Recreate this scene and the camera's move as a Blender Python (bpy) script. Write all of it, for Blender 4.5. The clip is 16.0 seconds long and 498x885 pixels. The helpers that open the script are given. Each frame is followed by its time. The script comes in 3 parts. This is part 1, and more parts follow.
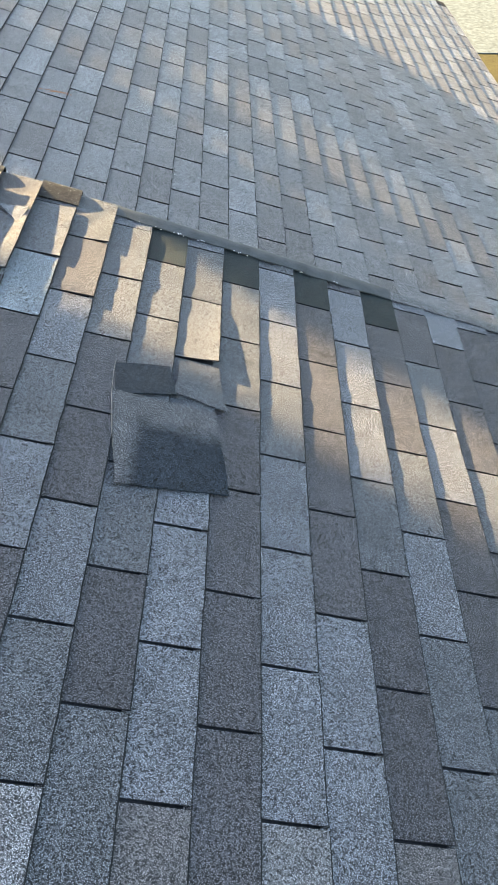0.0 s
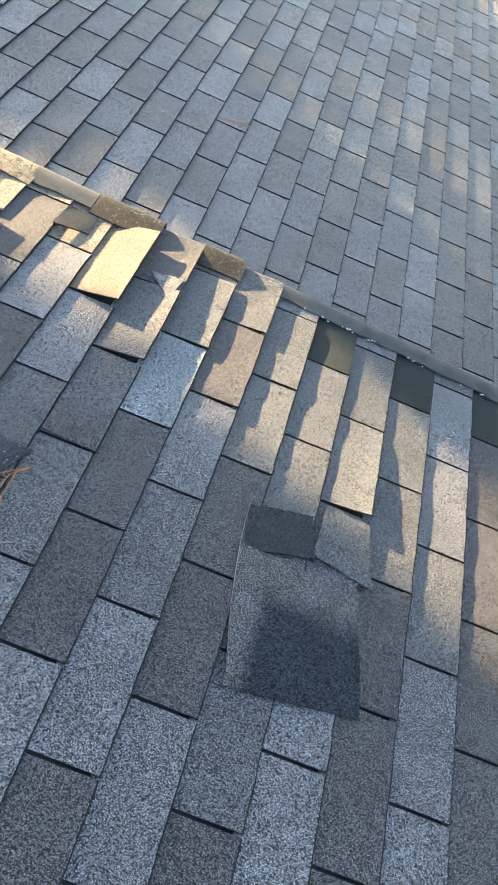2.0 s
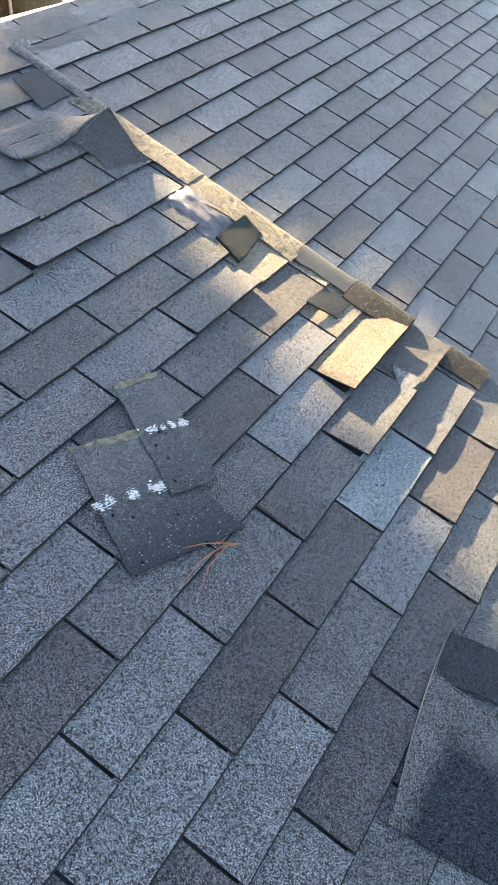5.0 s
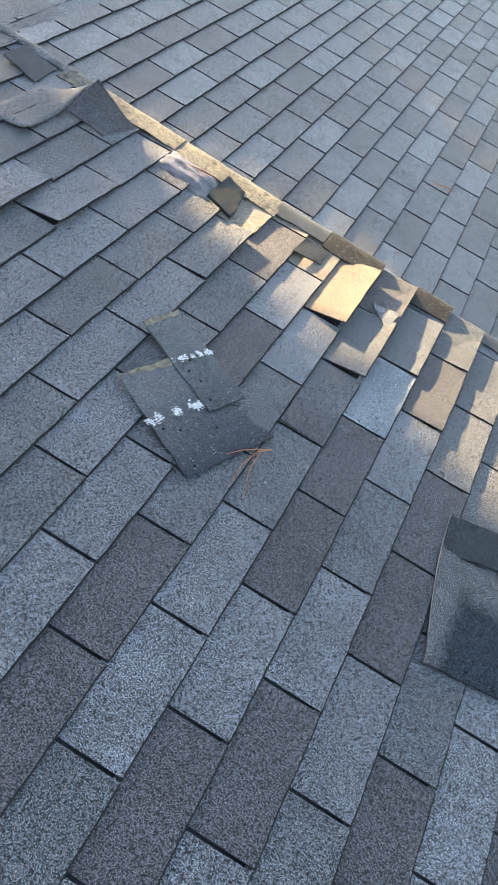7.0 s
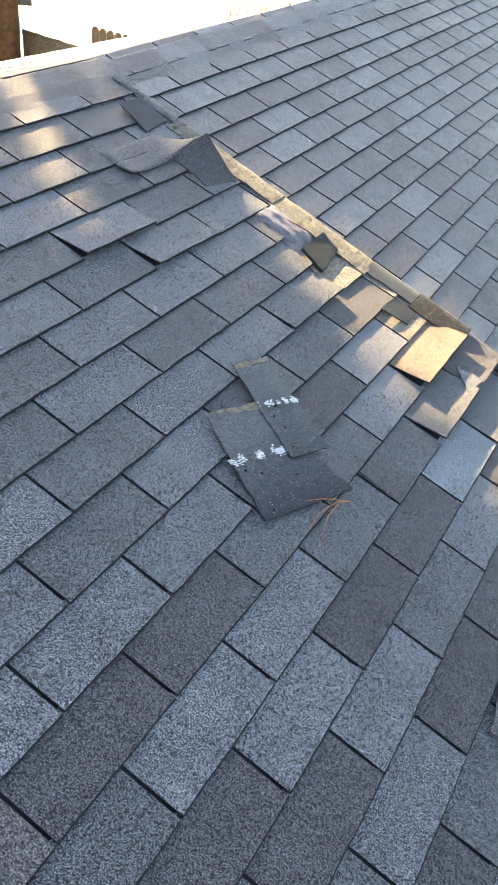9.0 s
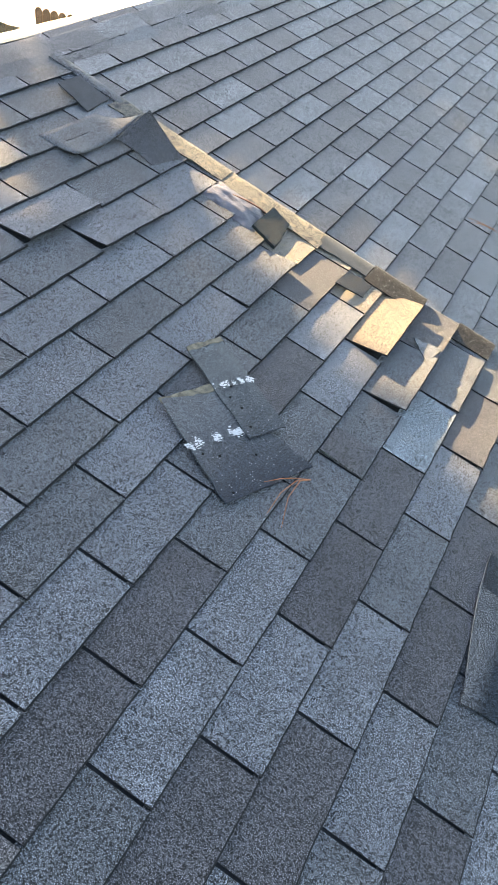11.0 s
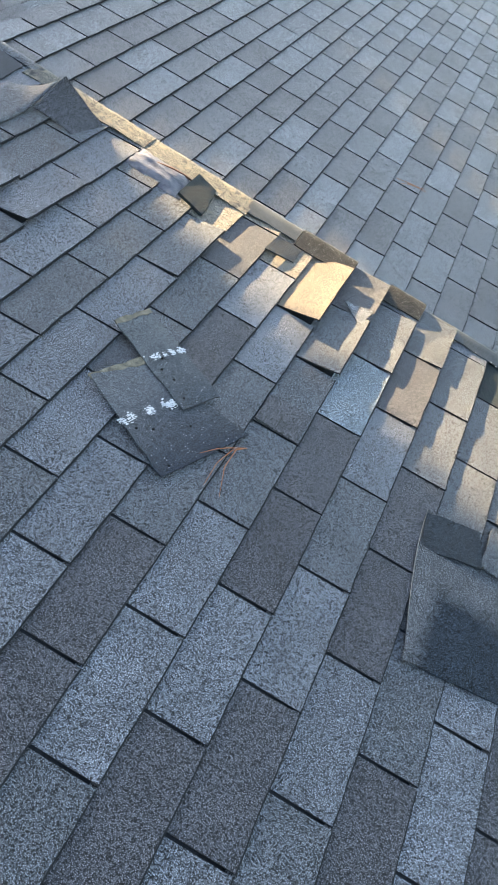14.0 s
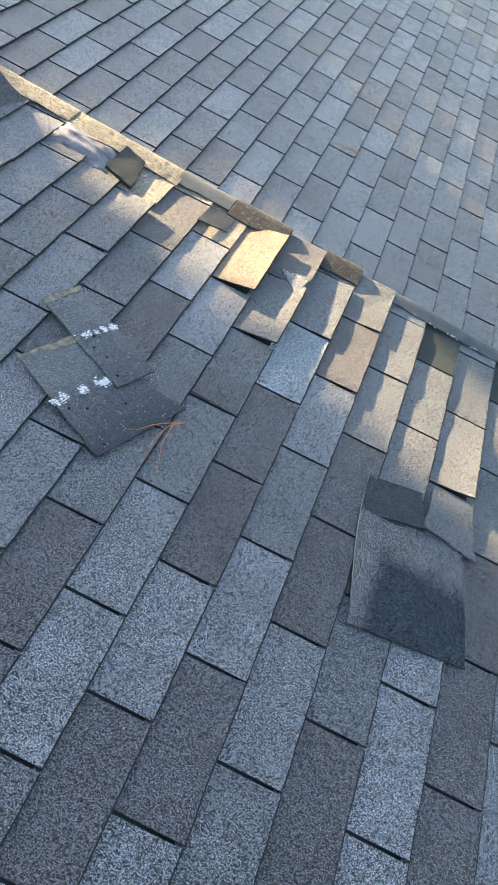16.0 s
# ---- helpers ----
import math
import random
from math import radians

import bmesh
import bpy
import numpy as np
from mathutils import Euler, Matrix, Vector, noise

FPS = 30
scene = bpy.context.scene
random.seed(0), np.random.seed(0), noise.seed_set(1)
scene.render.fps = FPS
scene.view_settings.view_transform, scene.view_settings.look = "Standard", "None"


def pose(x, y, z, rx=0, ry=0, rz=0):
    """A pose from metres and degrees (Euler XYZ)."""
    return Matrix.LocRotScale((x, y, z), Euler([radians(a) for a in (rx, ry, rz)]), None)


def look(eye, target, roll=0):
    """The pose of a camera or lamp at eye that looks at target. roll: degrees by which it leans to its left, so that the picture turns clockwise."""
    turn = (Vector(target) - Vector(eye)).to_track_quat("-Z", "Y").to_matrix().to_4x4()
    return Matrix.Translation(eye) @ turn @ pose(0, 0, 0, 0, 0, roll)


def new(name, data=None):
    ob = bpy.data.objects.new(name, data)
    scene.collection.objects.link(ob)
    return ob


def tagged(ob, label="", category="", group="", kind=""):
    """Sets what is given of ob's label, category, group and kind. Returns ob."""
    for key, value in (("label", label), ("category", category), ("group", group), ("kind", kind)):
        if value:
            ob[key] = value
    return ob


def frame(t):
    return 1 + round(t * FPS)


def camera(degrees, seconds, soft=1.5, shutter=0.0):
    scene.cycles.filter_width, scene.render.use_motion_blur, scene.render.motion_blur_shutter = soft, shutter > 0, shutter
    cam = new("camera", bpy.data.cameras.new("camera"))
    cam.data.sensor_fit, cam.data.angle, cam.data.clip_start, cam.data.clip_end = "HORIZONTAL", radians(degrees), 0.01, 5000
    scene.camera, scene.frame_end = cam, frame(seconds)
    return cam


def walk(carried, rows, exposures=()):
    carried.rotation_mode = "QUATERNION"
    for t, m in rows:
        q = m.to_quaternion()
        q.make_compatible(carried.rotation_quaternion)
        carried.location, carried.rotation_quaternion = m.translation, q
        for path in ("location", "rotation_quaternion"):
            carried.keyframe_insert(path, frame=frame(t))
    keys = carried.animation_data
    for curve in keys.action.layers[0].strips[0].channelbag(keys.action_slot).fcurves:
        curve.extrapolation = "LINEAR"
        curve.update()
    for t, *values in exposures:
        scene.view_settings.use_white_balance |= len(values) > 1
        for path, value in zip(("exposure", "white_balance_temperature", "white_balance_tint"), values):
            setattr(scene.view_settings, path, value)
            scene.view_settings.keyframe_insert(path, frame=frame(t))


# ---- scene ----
cam = camera(34.5, 16.0, 1.1)

# The roof is laid out flat (x down the slope, y along the courses, z off the surface) and then pitched.
PITCH = 18.4
ROOF = Matrix.Rotation(radians(PITCH), 4, "Y")

PATH = [
    (0.0, (0.653, -1.026, 1.337), (1.084, 0.438, 0.044), 25.11),
    (0.5, (0.713, -0.883, 1.356), (1.168, 0.557, 0.045), 25.25),
    (1.0, (0.671, -0.740, 1.328), (1.121, 0.685, -0.002), 27.50),
    (1.5, (0.544, -0.583, 1.359), (0.926, 0.841, 0.007), 29.43),
    (2.0, (0.494, -0.487, 1.315), (0.692, 0.924, -0.088), 30.27),
    (2.5, (0.453, -0.411, 1.293), (0.376, 0.961, -0.161), 28.00),
    (3.0, (0.422, -0.410, 1.295), (0.257, 0.962, -0.151), 27.56),
    (3.5, (0.475, -0.372, 1.321), (0.413, 1.028, -0.106), 27.45),
    (4.0, (0.449, -0.352, 1.322), (0.423, 1.044, -0.110), 29.21),
    (4.5, (0.408, -0.388, 1.307), (0.226, 0.975, -0.146), 29.47),
    (4.7, (0.398, -0.402, 1.312), (0.131, 0.924, -0.161), 28.74),
    (6.8, (0.297, -0.818, 1.304), (0.197, 0.591, -0.112), 30.61),
    (7.0, (0.304, -0.815, 1.302), (0.220, 0.602, -0.107), 30.93),
    (7.5, (0.298, -0.819, 1.309), (0.199, 0.617, -0.079), 31.08),
    (8.0, (0.274, -0.859, 1.303), (0.040, 0.580, -0.066), 30.87),
    (8.2, (0.258, -0.867, 1.295), (-0.012, 0.559, -0.082), 31.16),
    (10.3, (0.266, -0.849, 1.263), (0.032, 0.594, -0.102), 30.28),
    (10.5, (0.281, -0.841, 1.273), (0.058, 0.599, -0.096), 29.93),
    (11.0, (0.283, -0.827, 1.271), (0.101, 0.610, -0.108), 30.49),
    (11.5, (0.290, -0.827, 1.260), (0.141, 0.613, -0.120), 30.69),
    (12.0, (0.292, -0.820, 1.273), (0.171, 0.618, -0.111), 30.63),
    (12.5, (0.297, -0.814, 1.278), (0.207, 0.633, -0.101), 30.64),
    (13.0, (0.300, -0.808, 1.283), (0.243, 0.643, -0.093), 31.21),
    (13.5, (0.296, -0.813, 1.281), (0.246, 0.639, -0.095), 31.58),
    (14.0, (0.308, -0.807, 1.278), (0.274, 0.641, -0.100), 31.61),
    (14.5, (0.341, -0.801, 1.280), (0.342, 0.645, -0.102), 31.23),
    (15.0, (0.340, -0.797, 1.280), (0.361, 0.642, -0.109), 30.98),
    (15.5, (0.335, -0.789, 1.285), (0.374, 0.650, -0.104), 31.02),
    (16.0, (0.362, -0.780, 1.292), (0.436, 0.660, -0.094), 31.36),
]
walk(cam, [(t, ROOF @ look(eye, target, roll)) for t, eye, target, roll in PATH],
     [(0.0, 3.60, 7750, 9), (1.6, 3.58, 7700, 9), (3.2, 3.50, 7350, 9), (7.0, 3.56, 7500, 10), (10.5, 3.58, 7700, 11), (13.0, 3.53, 7400, 8), (16.0, 3.57, 7300, 9)])

# ---- light ----
SUN_TURN, SUN_GRAZE = radians(32), radians(7.5)
sun_way = ROOF.to_3x3() @ Vector((-math.cos(SUN_GRAZE) * math.cos(SUN_TURN), math.cos(SUN_GRAZE) * math.sin(SUN_TURN), math.sin(SUN_GRAZE)))
sun_up = math.asin(sun_way.z)
sun_round = math.atan2(sun_way.x, sun_way.y)

world = bpy.data.worlds.new("sky")
scene.world = world
world.use_nodes = True
wn = world.node_tree
sky = wn.nodes.new("ShaderNodeTexSky")
sky.sky_type, sky.sun_disc = "NISHITA", False
sky.sun_elevation, sky.sun_rotation = sun_up, sun_round
wn.links.new(sky.outputs[0], wn.nodes["Background"].inputs[0])
wn.nodes["Background"].inputs[1].default_value = 0.058

sun = new("sun", bpy.data.lights.new("sun", "SUN"))
sun.data.energy, sun.data.angle, sun.data.color = 5.0, radians(0.5), (1.0, 0.77, 0.47)
sun.matrix_world = look(sun_way * 50, (0, 0, 0))


# ---- materials ----
def material(name, rough=0.85, spec=0.3):
    m = bpy.data.materials.new(name)
    m.use_nodes = True
    b = m.node_tree.nodes["Principled BSDF"]
    b.inputs["Roughness"].default_value = rough
    b.inputs["Specular IOR Level"].default_value = spec
    return m, m.node_tree.nodes, m.node_tree.links, b


def ramp(nodes, stops, mode="LINEAR"):
    r = nodes.new("ShaderNodeValToRGB")
    r.color_ramp.interpolation = mode
    while len(r.color_ramp.elements) < len(stops):
        r.color_ramp.elements.new(0.5)
    for e, (p, c) in zip(r.color_ramp.elements, stops):
        e.position, e.color = p, (*c, 1) if len(c) == 3 else (c[0], c[0], c[0], 1)
    return r


def mixer(nodes, links, mode, fac, a, b):
    n = nodes.new("ShaderNodeMix")
    n.data_type, n.blend_type = "RGBA", mode
    for sock, val in ((n.inputs[0], fac), (n.inputs[6], a), (n.inputs[7], b)):
        if hasattr(val, "is_linked"):
            links.new(val, sock)
        else:
            sock.default_value = val if isinstance(val, (int, float)) else (*val, 1)
    return n.outputs[2]


def texture(nodes, links, kind, scale, coord, detail=2.0):
    n = nodes.new(kind)
    n.inputs["Scale"].default_value = scale
    if "Detail" in n.inputs:
        n.inputs["Detail"].default_value = detail
    links.new(coord, n.inputs["Vector"])
    return n


def granules(name, tones, joined=False, moss=0.0, spread=1.0, loss=0.0, rough=0.60, spec=0.36):
    """Mineral-granule asphalt: coarse grit speckle, blotches and wear over a tone that differs from tab to tab."""
    m, n, l, b = material(name, rough, spec)
    geo = n.new("ShaderNodeNewGeometry")
    coord = geo.outputs["Position"]
    pick = geo.outputs["Random Per Island"] if joined else n.new("ShaderNodeObjectInfo").outputs["Random"]
    tone = ramp(n, tones)
    l.new(pick, tone.inputs[0])
    grit = texture(n, l, "ShaderNodeTexVoronoi", 500, coord)
    gray = n.new("ShaderNodeSeparateColor")
    l.new(grit.outputs["Color"], gray.inputs[0])
    speck = ramp(n, [(0.0, (0.005,)), (0.52, (0.02,)), (0.70, (0.20,)), (0.86, (0.82,)), (1.0, (1.20,))])
    l.new(gray.outputs[0], speck.inputs[0])
    clump = texture(n, l, "ShaderNodeTexNoise", 300, coord, 2)
    clumps = ramp(n, [(0.25, (0.62,)), (0.75, (1.0,))])
    l.new(clump.outputs[0], clumps.inputs[0])
    blot = texture(n, l, "ShaderNodeTexNoise", 9, coord, 4)
    blots = ramp(n, [(0.25, (0.62,)), (0.75, (1.0,))])
    l.new(blot.outputs[0], blots.inputs[0])
    full = mixer(n, l, "MULTIPLY", 1.0, tone.outputs[0], (5.5, 5.5, 5.35))
    strong = mixer(n, l, "MULTIPLY", 1.0, full, mixer(n, l, "MULTIPLY", 1.0, speck.outputs[0], (3.5, 3.5, 3.5)))
    c = mixer(n, l, "MIX", spread, full, strong)
    gaps = ramp(n, [(0.25, (1.0,)), (0.85, (0.06,))])
    l.new(grit.outputs["Distance"], gaps.inputs[0])
    c = mixer(n, l, "MULTIPLY", 0.35 + 0.6 * spread, c, gaps.outputs[0])
    c = mixer(n, l, "MULTIPLY", 1.0, c, clumps.outputs[0])
    c = mixer(n, l, "MULTIPLY", 0.8, c, blots.outputs[0])
    if loss:
        worn = texture(n, l, "ShaderNodeTexNoise", 26, coord, 6)
        w = ramp(n, [(0.62 - loss * 0.2, (0.0,)), (0.70 - loss * 0.2, (1.0,))])
        l.new(worn.outputs[0], w.inputs[0])
        c = mixer(n, l, "MIX", w.outputs[0], c, (0.022, 0.023, 0.026))
    if moss:
        patch = texture(n, l, "ShaderNodeTexNoise", 34, coord, 5)
        p = ramp(n, [(0.60 - moss * 0.2, (0.0,)), (0.72 - moss * 0.2, (1.0,))])
        l.new(patch.outputs[0], p.inputs[0])
        c = mixer(n, l, "MIX", p.outputs[0], c, (0.20, 0.165, 0.11))
    l.new(c, b.inputs["Base Color"])
    bump = n.new("ShaderNodeBump")
    bump.inputs["Strength"].default_value, bump.inputs["Distance"].default_value = 1.0, 0.0014
    h = mixer(n, l, "MIX", 0.3, gaps.outputs[0], clump.outputs[0])
    l.new(h, bump.inputs["Height"])
    l.new(bump.outputs[0], b.inputs["Normal"])
    return m


def plain(name, a, c2, scale, rough=0.8, spec=0.3, bump=0.0, metal=0.0, fine=0.0):
    """A surface whose colour wanders between two tones, with fine relief."""
    m, n, l, b = material(name, rough, spec)
    coord = n.new("ShaderNodeNewGeometry").outputs["Position"]
    t = texture(n, l, "ShaderNodeTexNoise", scale, coord, 6)
    r = ramp(n, [(0.3, a), (0.7, c2)])
    l.new(t.outputs[0], r.inputs[0])
    c = r.outputs[0]
    if fine:
        g = texture(n, l, "ShaderNodeTexNoise", fine, coord, 3)
        gr = ramp(n, [(0.3, (0.6,)), (0.7, (1.4,))])
        l.new(g.outputs[0], gr.inputs[0])
        c = mixer(n, l, "MULTIPLY", 1.0, c, gr.outputs[0])
    l.new(c, b.inputs["Base Color"])
    b.inputs["Metallic"].default_value = metal
    if bump:
        bm_node = n.new("ShaderNodeBump")
        bm_node.inputs["Strength"].default_value, bm_node.inputs["Distance"].default_value = 0.6, bump
        src = texture(n, l, "ShaderNodeTexNoise", fine or scale * 6, coord, 4)
        l.new(src.outputs[0], bm_node.inputs["Height"])
        l.new(bm_node.outputs[0], b.inputs["Normal"])
    return m


DARK = granules("dark brown granules", [(0, (0.033, 0.033, 0.038)), (1, (0.042, 0.042, 0.048))])
MID = granules("slate granules", [(0, (0.045, 0.049, 0.056)), (1, (0.058, 0.062, 0.070))])
LIGHT = granules("light blue-grey granules", [(0, (0.066, 0.071, 0.082)), (1, (0.084, 0.090, 0.103))])
BLEND = [(0.0, (0.056, 0.053, 0.056)), (0.3, (0.068, 0.066, 0.070)), (0.6, (0.078, 0.079, 0.085)), (0.85, (0.088, 0.090, 0.097)), (1.0, (0.102, 0.104, 0.113))]
SHINGLE = granules("mixed granules", BLEND, rough=0.56, spec=0.52)
SHINGLE_FAR = granules("mixed granules of the rest", BLEND, joined=True, rough=0.56, spec=0.52)
PALE = granules("pale granules", [(0, (0.094, 0.112, 0.130)), (1, (0.100, 0.118, 0.136))])
BUFF = granules("buff granules", [(0, (0.070, 0.056, 0.043)), (1, (0.078, 0.063, 0.049))])
# bare shingle, coloured darker still to stand for shade on the edge tabs
BARE_SHADED = granules("worn bare shingle with shade", [(0, (0.005, 0.0075, 0.008)), (1, (0.007, 0.0095, 0.010))], spread=0.4, loss=0.05, spec=0.18)
SANDY = granules("sandy worn granules", [(0, (0.095, 0.082, 0.068)), (1, (0.11, 0.096, 0.08))], moss=0.12)
BACK = granules("shingle underside", [(0, (0.030, 0.032, 0.036)), (1, (0.036, 0.038, 0.042))], spread=0.4, loss=0.06, rough=0.5)


def darkened(name, tones, way, lo, hi, dim, **kw):
    """Granules that get darker and darker along a way across the piece, with an uneven border."""
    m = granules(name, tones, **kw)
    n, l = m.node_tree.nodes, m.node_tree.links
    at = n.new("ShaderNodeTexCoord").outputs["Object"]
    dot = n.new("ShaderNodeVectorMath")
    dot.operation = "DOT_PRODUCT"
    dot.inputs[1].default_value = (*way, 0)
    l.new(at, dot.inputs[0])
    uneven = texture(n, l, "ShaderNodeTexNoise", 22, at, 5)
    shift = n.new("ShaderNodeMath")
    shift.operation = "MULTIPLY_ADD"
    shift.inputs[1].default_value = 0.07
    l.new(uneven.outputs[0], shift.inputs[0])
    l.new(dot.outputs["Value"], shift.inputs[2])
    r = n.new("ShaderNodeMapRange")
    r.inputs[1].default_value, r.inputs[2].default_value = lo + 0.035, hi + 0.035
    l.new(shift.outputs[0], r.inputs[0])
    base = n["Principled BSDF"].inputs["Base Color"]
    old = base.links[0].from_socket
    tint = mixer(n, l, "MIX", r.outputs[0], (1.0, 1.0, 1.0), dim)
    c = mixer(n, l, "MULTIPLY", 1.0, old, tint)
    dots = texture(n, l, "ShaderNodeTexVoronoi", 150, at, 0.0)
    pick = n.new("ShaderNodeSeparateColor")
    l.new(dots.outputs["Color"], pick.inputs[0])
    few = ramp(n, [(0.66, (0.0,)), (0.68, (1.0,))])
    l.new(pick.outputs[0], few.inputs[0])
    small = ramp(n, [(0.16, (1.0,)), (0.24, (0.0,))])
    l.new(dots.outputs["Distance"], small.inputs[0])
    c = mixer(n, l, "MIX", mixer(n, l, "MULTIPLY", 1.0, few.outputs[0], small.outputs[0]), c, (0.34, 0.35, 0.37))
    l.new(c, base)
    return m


LOOSE_LOW = darkened("torn shingle back, lower piece", [(0, (0.029, 0.031, 0.035)), (1, (0.031, 0.033, 0.037))], (0.928, -0.371), -0.16, 0.04, (0.16, 0.22, 0.31), spread=0.5, spec=0.3, rough=0.5)
LOOSE_TOP = darkened("torn shingle back, upper piece", [(0, (0.027, 0.030, 0.033)), (1, (0.029, 0.032, 0.035))], (0.90, -0.44), -0.32, -0.08, (0.36, 0.42, 0.50), spread=0.5, spec=0.3, rough=0.5)
BACKDARK = granules("dark shingle underside", [(0, (0.0045, 0.006, 0.009)), (1, (0.0055, 0.007, 0.010))], spread=0.35, rough=0.45, spec=0.22)
PATCHY = plain("scuffed shingle back", (0.028, 0.031, 0.036), (0.05, 0.054, 0.06), 16, 0.7, 0.4, 0.0006, fine=380)
# dark colour that stands for a shadowed recess
RECESS_SHADE = granules("shaded recess granules", [(0, (0.008, 0.010, 0.012)), (1, (0.010, 0.012, 0.014))], spread=0.5, spec=0.25)
# dark granules with shade mixed into the colour
SHADED_BAND = granules("dark band granules with shade", [(0, (0.009, 0.012, 0.016)), (1, (0.011, 0.014, 0.018))], spread=0.8, spec=0.2)
ASPHALT = plain("cut asphalt edge", (0.010, 0.011, 0.013), (0.020, 0.021, 0.024), 40, 0.85, 0.25)
BITUMEN = plain("weathered bitumen strip", (0.028, 0.033, 0.036), (0.060, 0.066, 0.068), 20, 0.6, 0.45, 0.0008, fine=300)


def stained():
    """Granules rubbed off towards one corner of the patch, with an uneven border."""
    m = granules("patch with worn dark corner", [(0, (0.056, 0.058, 0.064)), (1, (0.060, 0.062, 0.068))], spec=0.25)
    n, l = m.node_tree.nodes, m.node_tree.links
    at = n.new("ShaderNodeTexCoord").outputs["Object"]
    axes = n.new("ShaderNodeSeparateXYZ")
    l.new(at, axes.inputs[0])
    uneven = texture(n, l, "ShaderNodeTexNoise", 14, at, 4)
    masks = []
    for out, lo, hi in ((axes.outputs[0], 0.780, 0.828), (axes.outputs[1], 0.490, 0.425)):
        shift = n.new("ShaderNodeMath")
        shift.operation = "MULTIPLY_ADD"
        shift.inputs[1].default_value = 0.03
        l.new(uneven.outputs[0], shift.inputs[0])
        l.new(out, shift.inputs[2])
        r = n.new("ShaderNodeMapRange")
        r.inputs[1].default_value, r.inputs[2].default_value = lo + 0.015, hi + 0.015
        l.new(shift.outputs[0], r.inputs[0])
        masks.append(r.outputs[0])
    both = n.new("ShaderNodeMath")
    both.operation = "MULTIPLY"
    l.new(masks[0], both.inputs[0])
    l.new(masks[1], both.inputs[1])
    base = n["Principled BSDF"].inputs["Base Color"]
    old = base.links[0].from_socket
    dim = mixer(n, l, "MIX", both.outputs[0], (1.0, 1.0, 1.0), (0.23, 0.31, 0.39))
    l.new(mixer(n, l, "MULTIPLY", 1.0, old, dim), base)
    gloss = n.new("ShaderNodeMapRange")
    gloss.inputs[3].default_value, gloss.inputs[4].default_value = 0.25, 0.12
    l.new(both.outputs[0], gloss.inputs[0])
    l.new(gloss.outputs[0], n["Principled BSDF"].inputs["Specular IOR Level"])
    return m


PATCH = stained()
DECK = plain("old underlay felt", (0.009, 0.010, 0.012), (0.018, 0.019, 0.022), 24, 0.9, 0.2, 0.001, fine=260)
FILM = plain("torn silver film", (0.030, 0.030, 0.045), (0.15, 0.14, 0.155), 38, 0.34, 0.6, 0.004)
RUST = plain("rust brown backing", (0.10, 0.05, 0.035), (0.22, 0.12, 0.09), 60, 0.7, 0.3, 0.001)
WHITE = plain("white residue", (0.55, 0.56, 0.58), (0.75, 0.75, 0.76), 80, 0.8, 0.3)
BROWN = plain("browned edge", (0.10, 0.088, 0.068), (0.27, 0.235, 0.175), 60, 0.85, 0.2, fine=400)
NAILHOLE = plain("nail hole black", (0.008, 0.008, 0.008), (0.014, 0.014, 0.014), 60, 0.9, 0.1)
NEEDLE = plain("dry pine needle", (0.32, 0.11, 0.04), (0.45, 0.17, 0.07), 90, 0.6, 0.4)
TWIG = plain("pale straw", (0.34, 0.31, 0.26), (0.46, 0.42, 0.35), 90, 0.7, 0.3)
GRASS = plain("dry lawn", (0.040, 0.037, 0.016), (0.065, 0.058, 0.026), 0.8, 0.95, 0.1, 0.02, fine=30)
CONCRETE = plain("pale concrete", (0.62, 0.61, 0.58), (0.74, 0.73, 0.70), 0.5, 0.9, 0.2, fine=20)
ROADWAY = plain("grey concrete road", (0.055, 0.075, 0.088), (0.070, 0.092, 0.105), 0.4, 0.85, 0.3, fine=14)
SIDING = plain("painted siding", (0.50, 0.47, 0.42), (0.58, 0.55, 0.50), 2.0, 0.7, 0.3, fine=40)
TIMBER = plain("weathered timber", (0.10, 0.075, 0.05), (0.19, 0.14, 0.10), 5, 0.85, 0.2, 0.002, fine=60)
DARKWOOD = plain("shaded brown boards", (0.13, 0.115, 0.085), (0.19, 0.17, 0.13), 3, 0.9, 0.2, 0.002, fine=40)
REDBRICK = plain("red painted steel", (0.36, 0.04, 0.025), (0.45, 0.06, 0.04), 3, 0.4, 0.5)
BARK = plain("pine bark", (0.07, 0.045, 0.03), (0.14, 0.09, 0.06), 12, 0.95, 0.1, 0.01, fine=70)
LEAF = plain("pine foliage", (0.03, 0.05, 0.018), (0.06, 0.09, 0.03), 2.5, 0.7, 0.2, fine=18)


# ---- helpers for meshes ----
def part(name, bm, mat, parent=None, label=""):
    me = bpy.data.meshes.new(name)
    bm.to_mesh(me)
    bm.free()
    me.materials.append(mat)
    ob = new(name, me)
    if parent:
        ob.parent = parent
    if label:
        ob["label"] = label
    return ob


def smooth(ob):
    for p in ob.data.polygons:
        p.use_smooth = True
    return ob


def box(bm, lo, hi, bevel=0.0):
    r = bmesh.ops.create_cube(bm, size=1)
    vs = r["verts"]
    for v in vs:
        v.co = Vector([lo[i] + (v.co[i] + 0.5) * (hi[i] - lo[i]) for i in range(3)])
    if bevel:
        es = list({e for v in vs for e in v.link_edges})
        bmesh.ops.bevel(bm, geom=es, offset=bevel, segments=2, affect="EDGES")
    return vs


